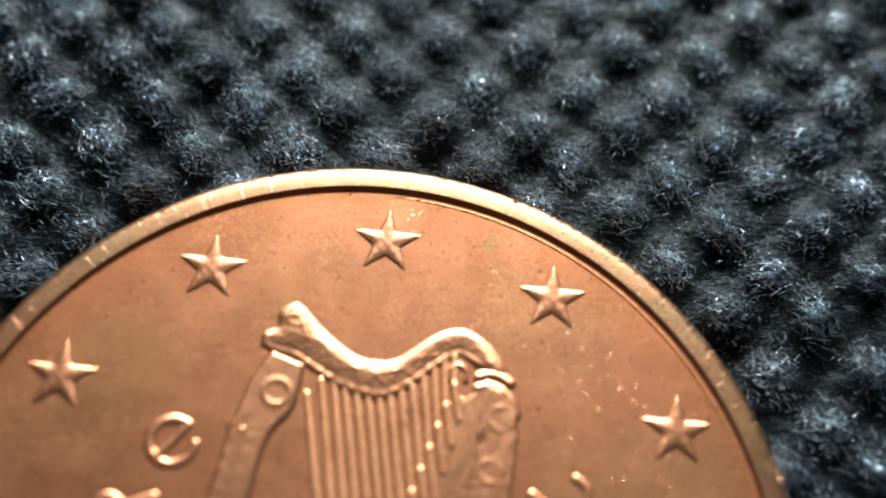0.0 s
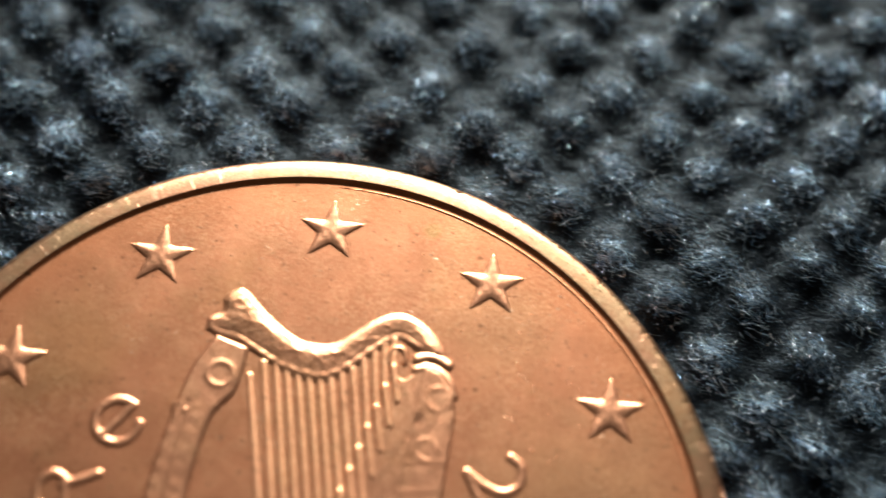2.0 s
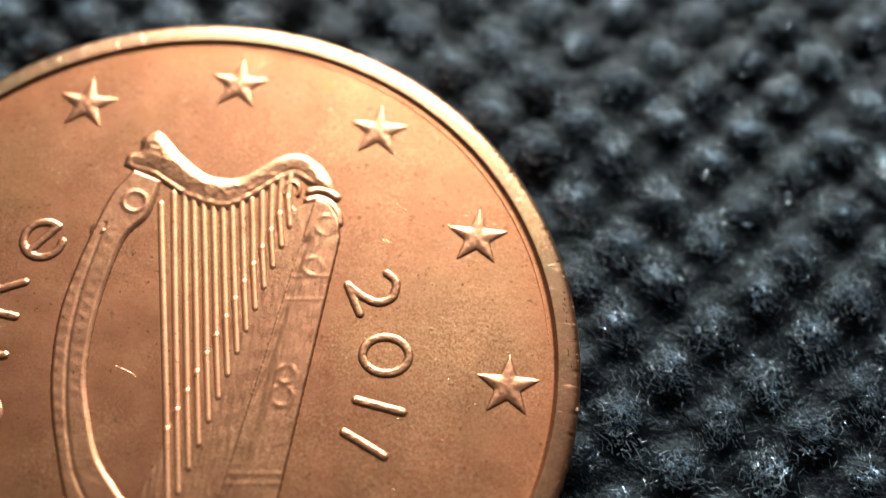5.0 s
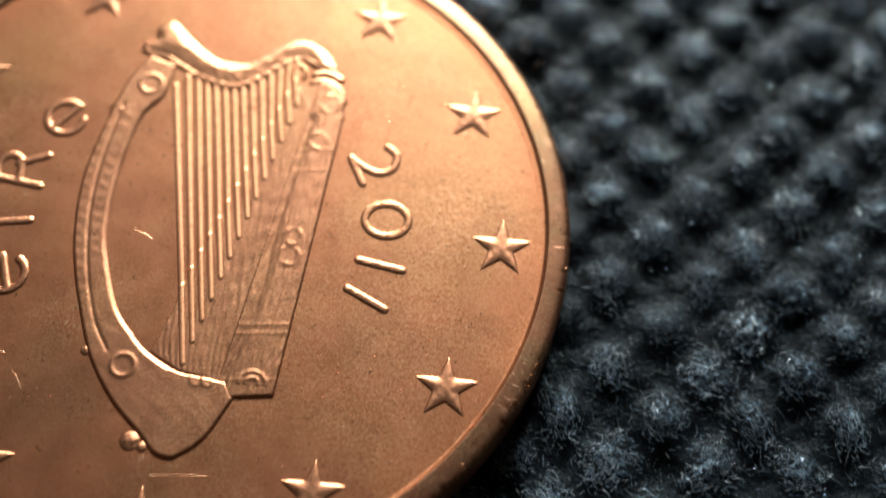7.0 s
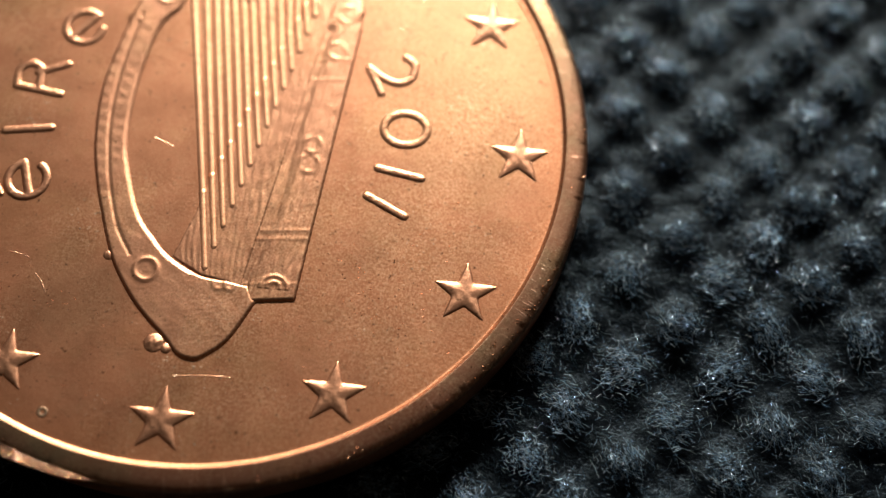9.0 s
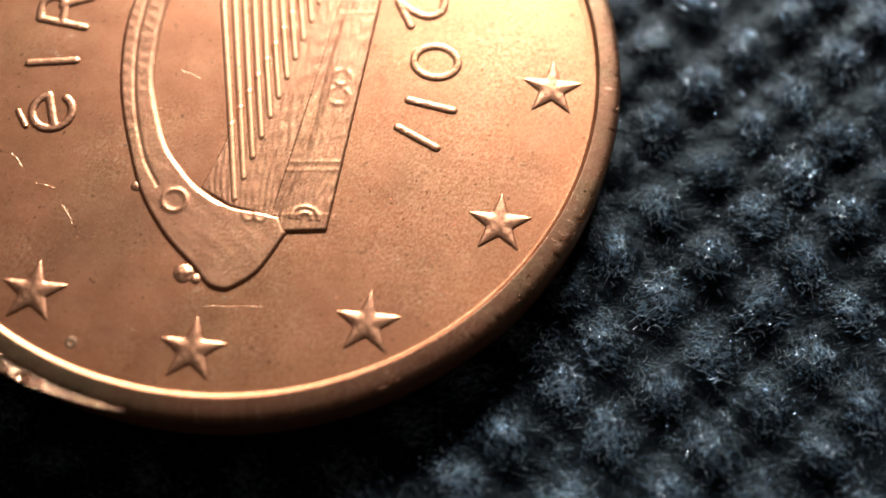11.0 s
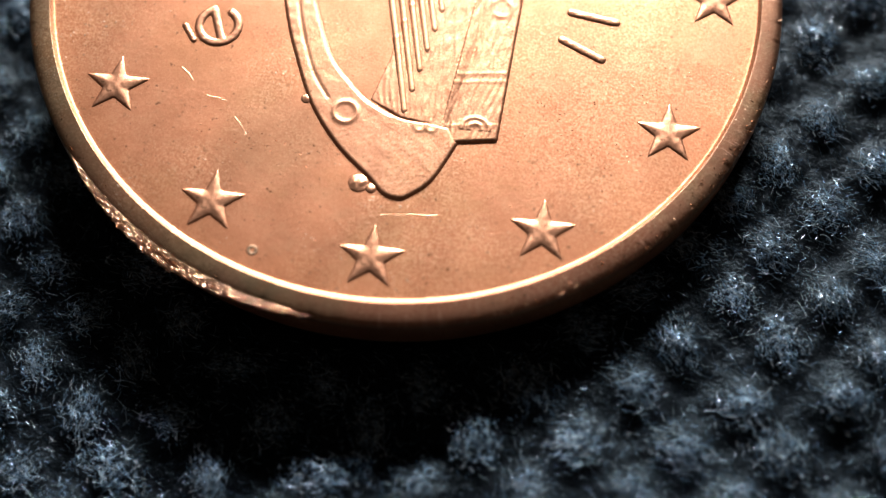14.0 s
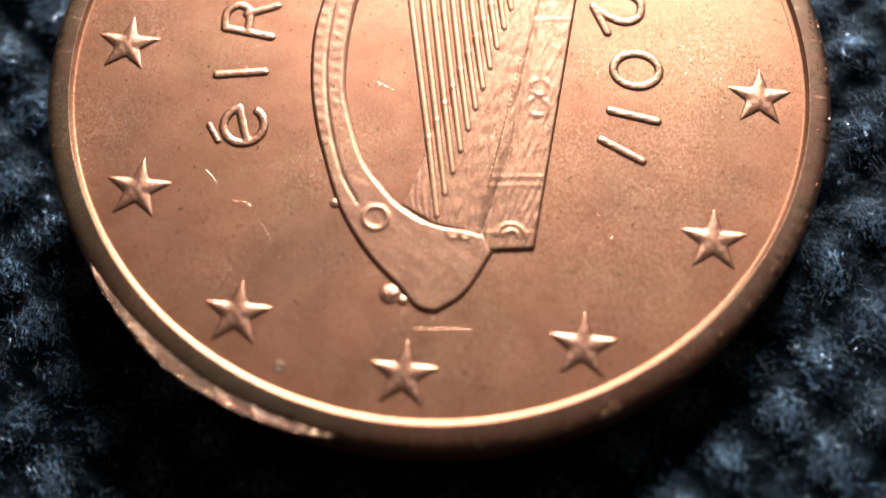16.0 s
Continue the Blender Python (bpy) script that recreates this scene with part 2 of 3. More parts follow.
def relief(name, sdf, box, step, height, material, base=0.0, foot=-0.006, soften=0):
    """A struck piece: a fine sheet whose height follows from the distance to its outline."""
    x0, y0, x1, y1 = box
    nx, ny = int((x1 - x0) / step) + 2, int((y1 - y0) / step) + 2
    x, y = np.meshgrid(x0 + step * np.arange(nx), y0 + step * np.arange(ny))
    d = sdf(x, y)
    z = np.where(d < 0, base + height(x, y, d), base + foot)
    for _ in range(soften):
        p = np.pad(z, 1, mode="edge")
        z = np.where(d < 0, (p[:-2, 1:-1] + p[2:, 1:-1] + p[1:-1, :-2] + p[1:-1, 2:] + 2 * z) / 6, z)
    keep = d < step * 1.5
    index = -np.ones(d.shape, int)
    index[keep] = np.arange(keep.sum())
    verts = np.stack([x[keep], y[keep], z[keep]], 1)
    quads = np.stack([index[:-1, :-1], index[:-1, 1:], index[1:, 1:], index[1:, :-1]], -1).reshape(-1, 4)
    quads = quads[(quads >= 0).all(1)]
    used = np.unique(quads)
    remap = np.zeros(len(verts), int)
    remap[used] = np.arange(len(used))
    return mesh(name, verts[used], remap[quads].tolist(), material)


def raised(top, edge, rough=0.0, size=0.05, seed=0):
    """A flat-topped piece with a straight bevel that rounds off above."""
    def h(x, y, d):
        s = np.clip(-d / edge, 0, 1.4)
        return top * (s - np.clip(s - 0.6, 0, 0.8) ** 2 / 1.6) + rough * waves(x, y, size, seed) * np.clip(s, 0, 1)
    return h


def round_top(half, top):
    def h(x, y, d):
        s = np.clip(-d / half, 0, 1)
        return top * (1 - (1 - s) ** 2.2)
    return h


# ---- the coin ----
coin = new("coin")
tagged(coin, "copper one-cent coin with harp, stars and date, lying on black cloth", "coin")
coin.empty_display_size = 0.004

v, f = lathe([(RIM_IN + 0.0086, RIM_TOP + 0.0002), (RIM_IN + 0.0055, RIM_TOP - 0.0024), (RIM_IN, RIM_TOP - 0.0069), (RIM_IN - 0.0020, 0.0006), (RIM_IN - 0.0045, 0.0001), (RIM_IN - 0.010, 0.0), (1.09, 0.0), (0.9, 0.0), (0.6, 0.0), (0.3, 0.0), (0.02, 0.0)], 240)
v = np.vstack([v, [[0, 0, 0]]])
f += [(10 * 240 + i, 10 * 240 + (i + 1) % 240, len(v) - 1) for i in range(240)]
v[:, :2] += SHIFT
part("field", mesh("field", v, f, COPPER), coin, "scuffed flat copper field")

# rim and smooth edge, with small knocks along the upper corner
prof = [(1.1572, -0.004), (1.1575, RIM_TOP - 0.0008), (1.1590, RIM_TOP + 0.0008), (1.1608, RIM_TOP + 0.0009), (1.1660, RIM_TOP + 0.0005),
        (1.176, RIM_TOP - 0.0003), (1.190, RIM_TOP - 0.0017), (1.202, RIM_TOP - 0.0034), (1.210, RIM_TOP - 0.0051), (1.2150, RIM_TOP - 0.0067), (1.2185, RIM_TOP - 0.0085), (1.2220, RIM_TOP - 0.0110), (1.2262, RIM_TOP - 0.0148),
        (1.2292, RIM_TOP - 0.0190), (RIM_OUT, RIM_TOP - 0.028), (RIM_OUT, -0.022)]
low = [(RIM_OUT, -0.022), (RIM_OUT + 0.001, -0.034), (RIM_OUT + 0.001, -0.046), (RIM_OUT, -0.06), (RIM_OUT, -0.09), (RIM_OUT, -0.13), (1.224, -0.158), (1.212, -0.174), (1.17, -0.182), (0.6, -0.184), (0.02, -0.184)]
v, f = lathe(prof, 1440)
rng = np.random.default_rng(5)
ring = np.arctan2(v[:, 1], v[:, 0])
rad = np.hypot(v[:, 0], v[:, 1])
corner = np.exp(-((rad - 1.2200) / 0.009) ** 2) * (v[:, 2] > -0.05)
for _ in range(150):
    a, w, dep = rng.uniform(-np.pi, np.pi), rng.uniform(0.0018, 0.006), rng.uniform(0.001, 0.0060) * rng.uniform(0.1, 1) ** 2
    g = np.exp(-((((ring - a + np.pi) % (2 * np.pi)) - np.pi) / w) ** 2) * corner * dep
    v[:, 2] -= g
    v[:, 0] -= 0.7 * g * np.cos(ring)
    v[:, 1] -= 0.7 * g * np.sin(ring)
v[:, :2] += SHIFT
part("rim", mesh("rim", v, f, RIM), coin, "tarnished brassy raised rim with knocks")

# the plain edge below the rim, bulged and torn along one stretch
v, f = lathe(low, 1440)
ring = np.arctan2(v[:, 1], v[:, 0])
torn = np.clip(1 - np.abs(np.degrees(ring) + 118) / 24, 0, 1) ** 0.6
torn *= np.exp(-(((v[:, 2] + 0.034) / 0.022) ** 2)) * (np.hypot(v[:, 0], v[:, 1]) > 1.2)
swell = 0.015 * torn
v[:, 0] += swell * np.cos(ring)
v[:, 1] += swell * np.sin(ring)
v[:, :2] += SHIFT
part("edge", mesh("edge", v, f, EDGE), coin, "smooth reddish copper edge")

# the torn lip of bare metal on that stretch: a fine sheet with ragged relief
along, across = np.meshgrid(np.radians(np.linspace(-141, -94, 700)), np.linspace(0, 1, 22))
amount = np.clip(1 - np.abs(np.degrees(along) + 119) / 23, 0, 1) ** 0.55
rag = waves(along * 1.23, across * 0.05, 0.016, 61) + 0.8 * waves(along * 1.23, across * 0.05, 0.007, 62) + 0.5 * waves(along * 1.23, across * 0.06, 0.035, 63)
shelf, drop = np.clip(across / 0.7, 0, 1), np.clip((across - 0.7) / 0.3, 0, 1)
fade = np.sin(np.pi * np.clip(across * 1.15, 0, 1)) ** 0.6
out = RIM_OUT - 0.014 + amount * (0.044 * shelf - 0.012 * drop**2 + 0.0050 * rag * fade)
high = amount * (0.0082 - 0.0070 * shelf + 0.0040 * (waves(along * 1.23, across * 0.04, 0.012, 64) + waves(along * 1.23, across * 0.04, 0.0055, 65)) * fade) - 0.055 * drop - 0.005 * (1 - amount)
v = np.stack([out * np.cos(along) + SHIFT[0], out * np.sin(along) + SHIFT[1], high], -1).reshape(-1, 3)
idx = np.arange(v.shape[0]).reshape(along.shape)
f = np.stack([idx[:-1, :-1], idx[1:, :-1], idx[1:, 1:], idx[:-1, 1:]], -1).reshape(-1, 4)
part("burr", mesh("burr", v, f.tolist(), BARE), coin, "ragged lip of bare bright copper")


# stars
STAR = 0.118


def star_sdf(x, y):
    r, a = np.hypot(x, y), np.arctan2(x, y)
    a = np.abs((a + np.pi / 5) % (2 * np.pi / 5) - np.pi / 5)
    px, py = r * np.cos(a), r * np.sin(a)
    inner = STAR * 0.405
    tip, notch = np.array([STAR, 0]), np.array([inner * np.cos(np.pi / 5), inner * np.sin(np.pi / 5)])
    e = notch - tip
    nrm = np.array([-e[1], e[0]]) / np.hypot(*e)
    return -((px - tip[0]) * nrm[0] + (py - tip[1]) * nrm[1]) * (1 if nrm @ -tip > 0 else -1)


def star_height(x, y, d):
    s = -d
    return 0.0058 * np.tanh(0.25 * s / 0.0058) + 0.0020 * np.clip(s / 0.004, 0, 1) + 0.0004 * waves(x, y, 0.02, 3)


star_mesh = relief("star", star_sdf, (-0.126, -0.126, 0.126, 0.126), 0.0032, star_height, RELIEF, soften=3)
for k in range(12):
    a = radians(90 - 30 * k)
    ob = part("star", star_mesh, coin)
    ob.location = (U * math.cos(a), U * math.sin(a), 0)

# the harp
harp = part("harp", None, coin, "raised copper harp with fourteen strings")

neck = np.vstack([curve([(-0.330, 0.640), (-0.325, 0.684), (-0.290, 0.708), (-0.292, 0.744), (-0.270, 0.772), (-0.238, 0.786), (-0.206, 0.766), (-0.160, 0.720), (-0.102, 0.673), (-0.046, 0.640), (0.006, 0.631),
                         (0.056, 0.640), (0.104, 0.676), (0.151, 0.716), (0.201, 0.744), (0.253, 0.750), (0.309, 0.725), (0.353, 0.684), (0.380, 0.632), (0.370, 0.606)]),
                  curve([(0.300, 0.622), (0.270, 0.645), (0.245, 0.660), (0.216, 0.648), (0.169, 0.606), (0.093, 0.540), (0.03, 0.508), (-0.056, 0.518), (-0.129, 0.555), (-0.193, 0.590), (-0.245, 0.615), (-0.29, 0.622)])])
neck_low = curve([(0.245, 0.660), (0.216, 0.648), (0.169, 0.606), (0.093, 0.540), (0.03, 0.508), (-0.056, 0.518), (-0.129, 0.555), (-0.193, 0.590), (-0.245, 0.615), (-0.29, 0.622)])
ridge = curve([(-0.22, 0.625), (-0.16, 0.588), (-0.10, 0.556), (-0.03, 0.535), (0.03, 0.530), (0.09, 0.560), (0.15, 0.612), (0.20, 0.655)])
crest = curve([(-0.28, 0.69), (-0.20, 0.715), (-0.11, 0.635), (-0.03, 0.590), (0.03, 0.588), (0.10, 0.622), (0.18, 0.680), (0.26, 0.705), (0.33, 0.680)])


def neck_height(x, y, d):
    h = raised(0.0108, 0.0250)(x, y, d)
    below, _ = to_line(x, y, neck_low)
    h = np.minimum(h, 0.0026 + 0.11 * below)
    dist, s = to_line(x, y, ridge)
    h += 0.0026 * np.exp(-((dist / 0.009) ** 2)) * (0.75 + 0.25 * np.sin(s * 88))
    dist, s = to_line(x, y, crest)
    h -= 0.0014 * np.exp(-((dist / 0.030) ** 2))
    vine = np.abs(dist - 0.014 * (1 + np.sin(s * 52)))
    within = np.clip((-d - 0.020) / 0.014, 0, 1)
    h += within * 0.0011 * np.exp(-((vine / 0.008) ** 2)) * np.exp(-((dist / 0.03) ** 4))
    h -= 0.0012 * np.exp(-(((-d - 0.027) / 0.005) ** 2)) * (y > 0.6 - 0.2 * np.abs(x))
    return h + within * 0.0003 * waves(x, y, 0.022, 11)


part("neck", relief("neck", area(neck), (-0.36, 0.49, 0.40, 0.81), 0.0036, neck_height, RELIEF), harp, "curved neck with a chased band")

bow_out = [(-0.290, 0.632), (-0.344, 0.537), (-0.377, 0.403), (-0.402, 0.265), (-0.418, 0.10), (-0.402, -0.075), (-0.368, -0.218), (-0.319, -0.354), (-0.263, -0.486), (-0.207, -0.576),
           (-0.136, -0.661), (-0.045, -0.742), (0.004, -0.792), (0.045, -0.806), (0.085, -0.798), (0.158, -0.732), (0.222, -0.600)]
bow_in = [(0.19, -0.545), (0.122, -0.536), (0.031, -0.524), (-0.068, -0.474), (-0.135, -0.411), (-0.196, -0.335), (-0.252, -0.203), (-0.285, -0.09), (-0.297, 0.06), (-0.290, 0.225), (-0.262, 0.379), (-0.206, 0.466), (-0.19, 0.60)]
bow = np.vstack([curve(bow_out), curve(bow_in)])
bow_mid = curve([(-0.34, 0.42), (-0.365, 0.20), (-0.362, 0.0), (-0.325, -0.20), (-0.262, -0.38), (-0.20, -0.48)])


def bow_height(x, y, d):
    h = raised(0.0080, 0.0090)(x, y, d)
    inner = np.clip(to_line(x, y, curve(bow_in))[0] / 0.016, 0, 1.4)
    inner = inner + np.clip((x - 0.0) / 0.05, 0, 1.4)
    h = np.minimum(h, 0.0080 * (inner - np.clip(inner - 0.6, 0, 0.8) ** 2 / 1.6) + 0.0006)
    dist, s = to_line(x, y, bow_mid)
    h -= 0.0018 * np.exp(-((dist / 0.006) ** 2))
    beads = np.exp(-(((dist - 0.030) / 0.014) ** 2)) * (x < -0.30)
    h += 0.0003 * beads * np.sin(s * 150)
    for cx, cy in ((-0.262, 0.510), (-0.138, -0.526)):
        r = np.hypot(x - cx, y - cy)
        h += 0.0022 * np.exp(-(((r - 0.036) / 0.008) ** 2))
    for cx, cy, rr in ((0.098, -0.548, 0.020), (0.132, -0.552, 0.016)):
        r = np.hypot(x - cx, y - cy)
        h += 0.0012 * np.exp(-(((r - rr) / 0.007) ** 2))
    return h + 0.0002 * waves(x, y, 0.06, 7) + 0.00008 * waves(x, y, 0.018, 8)


part("pillar", relief("pillar", area(bow), (-0.44, -0.83, 0.25, 0.66), 0.0030, bow_height, RELIEF), harp, "bowed fore-pillar with round studs")

board = np.array([(0.300, 0.60), (0.288, 0.562), (0.266, 0.545), (0.242, 0.555), (0.226, 0.540), (0.197, 0.45), (0.137, 0.25), (0.077, 0.05), (0.024, -0.13), (-0.010, -0.24), (-0.020, -0.31), (-0.066, -0.472), (0.03, -0.53), (0.12, -0.545), (0.20, -0.600), (0.341, -0.580), (0.424, 0.45), (0.412, 0.52), (0.372, 0.575)])


def board_height(x, y, d):
    h = raised(0.0046, 0.0075)(x, y, d)
    side, _ = to_line(x, y, board[4:12])
    h = np.minimum(h, 0.0008 + 0.05 * side)
    left = curve([(0.315, 0.42), (0.262, 0.0), (0.244, -0.25), (0.178, -0.56)])
    dist, s = to_line(x, y, left)
    right_of = x > 0.30 - 0.14 * (0.42 - y)
    h += 0.003 * np.where(right_of, np.clip(dist / 0.03, 0, 1), 0) - 0.0012 * np.exp(-((dist / 0.008) ** 2))
    for yy, k in ((-0.345, 0.7), (-0.375, 0.6), (0.30, 0.7), (0.22, 0.5), (-0.53, 0.6)):
        h += 0.0009 * k * np.exp(-(((y - yy - 0.1 * (x - 0.3)) / 0.007) ** 2)) * right_of
    for cx, cy, rr in ((0.315, -0.10, 0.032), (0.318, -0.03, 0.028), (0.372, 0.49, 0.034), (0.35, 0.34, 0.03)):
        r = np.hypot(x - cx, y - cy)
        h += 0.0015 * np.exp(-(((r - rr) / 0.008) ** 2)) * (0.6 + 0.4 * np.sin(3 * np.arctan2(y - cy, x - cx) + 40 * cx))
    for rr in (0.020, 0.042):
        r = np.hypot(x - 0.268, (y + 0.545) * 1.1)
        h += 0.0016 * np.exp(-(((r - rr) / 0.007) ** 2)) * (y > -0.55)
    grain = waves(x * 0.95 - y * 0.30, (y * 0.95 + x * 0.30) * 0.25, 0.014, 21)
    fan = np.arctan2(x - 0.12, y + 1.05)
    strokes = np.sin(190 * fan + 2.2 * waves(x, y, 0.25, 71)) * (0.5 + 0.5 * waves(x, y, 0.10, 72))
    return h + 0.00018 * waves(x, y, 0.04, 17) + 0.00028 * grain + 0.00042 * strokes * np.clip(-d / 0.02, 0, 1)


part("soundbox", relief("soundbox", area(board), (-0.09, -0.63, 0.46, 0.62), 0.0026, board_height, RELIEF), harp, "straight soundbox with worn ornament")

scroll_one = curve([(0.302, 0.608), (0.325, 0.618), (0.355, 0.616), (0.388, 0.598)])
scroll_two = curve([(0.300, 0.575), (0.330, 0.585), (0.368, 0.574), (0.398, 0.542), (0.410, 0.505)])
for line, half in ((scroll_one, 0.020), (scroll_two, 0.018)):
    part("scroll", relief("scroll", stroke(line, half), (0.22, 0.44, 0.45, 0.66), 0.0036, raised(0.0075, 0.016), RELIEF, base=0.001), harp)

hole = np.array([(0.240 + 0.026 * math.cos(a), 0.606 + 0.034 * math.sin(a)) for a in np.linspace(-0.4, 3.6, 26)])
part("eyelet", relief("eyelet", stroke(hole, 0.010), (0.18, 0.54, 0.30, 0.67), 0.0030, raised(0.0060, 0.008), RELIEF, base=0.001), harp)

# strings: each runs from the neck to its peg on the soundbox
for k in range(14):
    s = k / 13
    top = np.array([-0.178 + 0.406 * s + 0.014 * math.sin(math.pi * s), 0.0])
    top[1] = np.interp(top[0], [-0.176, -0.149, -0.122, -0.08, -0.047, 0.06, 0.089, 0.118, 0.149, 0.179, 0.201, 0.228],
                       [0.480, 0.520, 0.536, 0.512, 0.502, 0.502, 0.514, 0.530, 0.567, 0.602, 0.628, 0.632])
    end = np.array([0.043 + 0.2106 * s, -0.499 + 0.978 * s])
    node = np.array([-0.010 + 0.243 * s, -0.244 + 0.819 * s])
    lower = np.array([node, end])
    wob = 0.0012 * math.sin(5.1 * k)
    top[1] += 0.034
    upper = curve([top, (top + node) / 2 + [wob, 0], node])
    box = (min(top[0], node[0]) - 0.03, node[1] - 0.03, max(top[0], node[0]) + 0.03, top[1] + 0.03)
    me = relief("string", stroke(upper, 0.0128), box, 0.0024, round_top(0.0128, 0.0048), POLISHED)
    string = part("string", me, harp)
    box = (node[0] - 0.03, end[1] - 0.03, end[0] + 0.03, node[1] + 0.03)
    me = relief("string_tail", stroke(lower, 0.0112), box, 0.0024, round_top(0.0112, 0.0040), POLISHED, base=0.0040)
    part("string_tail", me, string)
    for (px, py), r, top_h in ((node, 0.0144, 0.0085), (end, 0.0130, 0.0078)):
        def dome(x, y, px=px, py=py, r=r):
            return np.hypot(x - px, 0.65 * (y - py)) - r
        part("peg", relief("peg", dome, (px - 0.03, py - 0.03, px + 0.03, py + 0.03), 0.004, round_top(r, top_h), POLISHED), string)

for px, py, r, hh in ((-0.068, -0.762, 0.032, 0.0065), (-0.028, -0.776, 0.018, 0.0045), (-0.350, 0.397, 0.038, 0.0095), (-0.266, -0.488, 0.018, 0.0045)):
    def ball(x, y, px=px, py=py, r=r):
        return np.hypot(x - px, y - py) - r
    part("knob", relief("knob", ball, (px - 0.06, py - 0.06, px + 0.06, py + 0.06), 0.0022, lambda x, y, d, r=r, hh=hh: round_top(r, hh)(x, y, d) * (0.84 + 0.16 * waves(x, y, 0.026, 9)), RELIEF), harp)


# lettering and date
def glyph(name, lines, half=0.0162, top=0.0048, label="", material=RELIEF):
    def f(x, y):
        return np.min([to_line(x, y, l)[0] for l in lines], 0) - half
    pts = np.vstack(lines)
    lo, hi = pts.min(0) - 0.03, pts.max(0) + 0.03
    h = raised(top, 0.55 * half)
    return part(name, relief(name, f, (*lo, *hi), min(0.0034, 0.4 * half), lambda x, y, d: h(x, y, d) + 0.06 * top * waves(x, y, 0.02, 5), material), coin, label)


def arc(cx, cy, rx, ry, a0, a1, n=28):
    a = np.radians(np.linspace(a0, a1, n))
    return np.stack([cx + rx * np.cos(a), cy + ry * np.sin(a)], 1)


def letter_e(cx, cy):
    at = math.degrees(math.atan2(cy, cx)) % 360
    ringe = arc(cx, cy, 0.063, 0.063, at - 92, at + 213)
    bar = np.array([ringe[0], (cx + 0.056 * math.cos(radians(at + 86)), cy + 0.056 * math.sin(radians(at + 86)))])
    return [ringe, bar]


glyph("letter_e", letter_e(-0.584, -0.252), label="letter e")
glyph("letter_accent", [np.array([(-0.690, -0.262), (-0.655, -0.312)])], 0.012, label="acute accent")
glyph("letter_i", [np.array([(-0.698, -0.082), (-0.551, -0.056)])], label="letter I")
glyph("letter_r", [np.array([(-0.702, 0.092), (-0.551, 0.073)]), curve([(-0.702, 0.092), (-0.706, 0.150), (-0.672, 0.182), (-0.634, 0.160), (-0.627, 0.086)]),
                   np.array([(-0.640, 0.150), (-0.549, 0.192)])], label="letter R")
glyph("letter_e", letter_e(-0.527, 0.345), label="letter e")
glyph("digit_two", [curve([(0.588, 0.342), (0.619, 0.314), (0.614, 0.262), (0.572, 0.238), (0.520, 0.254), (0.468, 0.288)]), np.array([(0.468, 0.288), (0.518, 0.194)])], label="digit 2")
glyph("digit_zero", [arc(0.615, 0.064, 0.072, 0.060, 0, 360, 40)], label="digit 0")
glyph("digit_one", [np.array([(0.541, -0.090), (0.686, -0.114)])], label="digit 1")
glyph("digit_one", [np.array([(0.518, -0.194), (0.646, -0.256)])], label="digit 1")


# marks of use
for x0, y0, x1, y1 in ((-0.577, -0.508, -0.513, -0.521), (-0.478, -0.574, -0.433, -0.634), (-0.675, -0.413, -0.631, -0.457), (0.012, -0.859, 0.183, -0.846),
                       (0.592, 0.594, 0.625, 0.572), (0.559, 0.462, 0.597, 0.443), (-0.205, -0.055, -0.138, -0.082)):
    glyph("scratch", [np.array([(x0, y0), ((x0 + x1) / 2 + 0.002, (y0 + y1) / 2 + 0.003), (x1, y1)])], 0.0019, 0.0005, material=BARE)
glyph("stain", [arc(-0.354, -1.011, 0.012, 0.012, 0, 360, 20)], 0.007, 0.0006, "small dark corrosion ring", STAIN)

# a second step inside the rim along one stretch
step_line = arc(*SHIFT, 1.1335, 1.1335, 4, 92, 110)


def step_sdf(x, y):
    d, along = to_line(x, y, step_line)
    return d - 0.0058 * np.clip(np.sin(np.pi * along), 0, 1) ** 0.5


part("rim_step", relief("rim_step", step_sdf, (0.0, 0.05, 1.16, 1.18), 0.0030, raised(0.0034, 0.0040), EDGE), coin, "narrow reddish step inside the rim")

# tiny nicks of bare metal, thick in some places
rng = np.random.default_rng(44)
places = [(0.52, 0.70, 0.09, 90), (0.66, 0.62, 0.08, 60), (0.42, 0.86, 0.10, 30), (0.74, 0.36, 0.09, 30), (0.10, 0.88, 0.10, 16), (-0.45, 0.80, 0.08, 10), (-0.37, -0.68, 0.07, 20), (-0.52, -0.62, 0.07, 16), (-0.22, -0.88, 0.07, 8), (0.50, -0.45, 0.09, 50),
          (0.62, -0.62, 0.09, 60), (0.75, -0.30, 0.10, 34), (0.88, 0.10, 0.08, 40), (-0.75, 0.60, 0.08, 10), (0.28, -0.80, 0.10, 8), (-0.66, -0.10, 0.12, 8)]
verts, faces = [], []
for px, py, wide, many in places:
    for _ in range(many):
        x, y, a, l, w = *rng.normal((px, py), wide), rng.normal(0.5, 0.7), rng.uniform(0.0020, 0.0064), rng.uniform(0.0010, 0.0024)
        if np.hypot(x - SHIFT[0], y - SHIFT[1]) > 1.12:
            continue
        u, p, k = np.array([np.cos(a), np.sin(a), 0]), np.array([-np.sin(a), np.cos(a), 0]), len(verts)
        c = np.array([x, y, 0.0])
        verts += [c - l * u, c - w * p, c + l * u, c + w * p, c + [0.2 * l, 0.1 * w, 0.0009 + 0.25 * w]]
        faces += [(k, k + 1, k + 4), (k + 1, k + 2, k + 4), (k + 2, k + 3, k + 4), (k + 3, k, k + 4)]
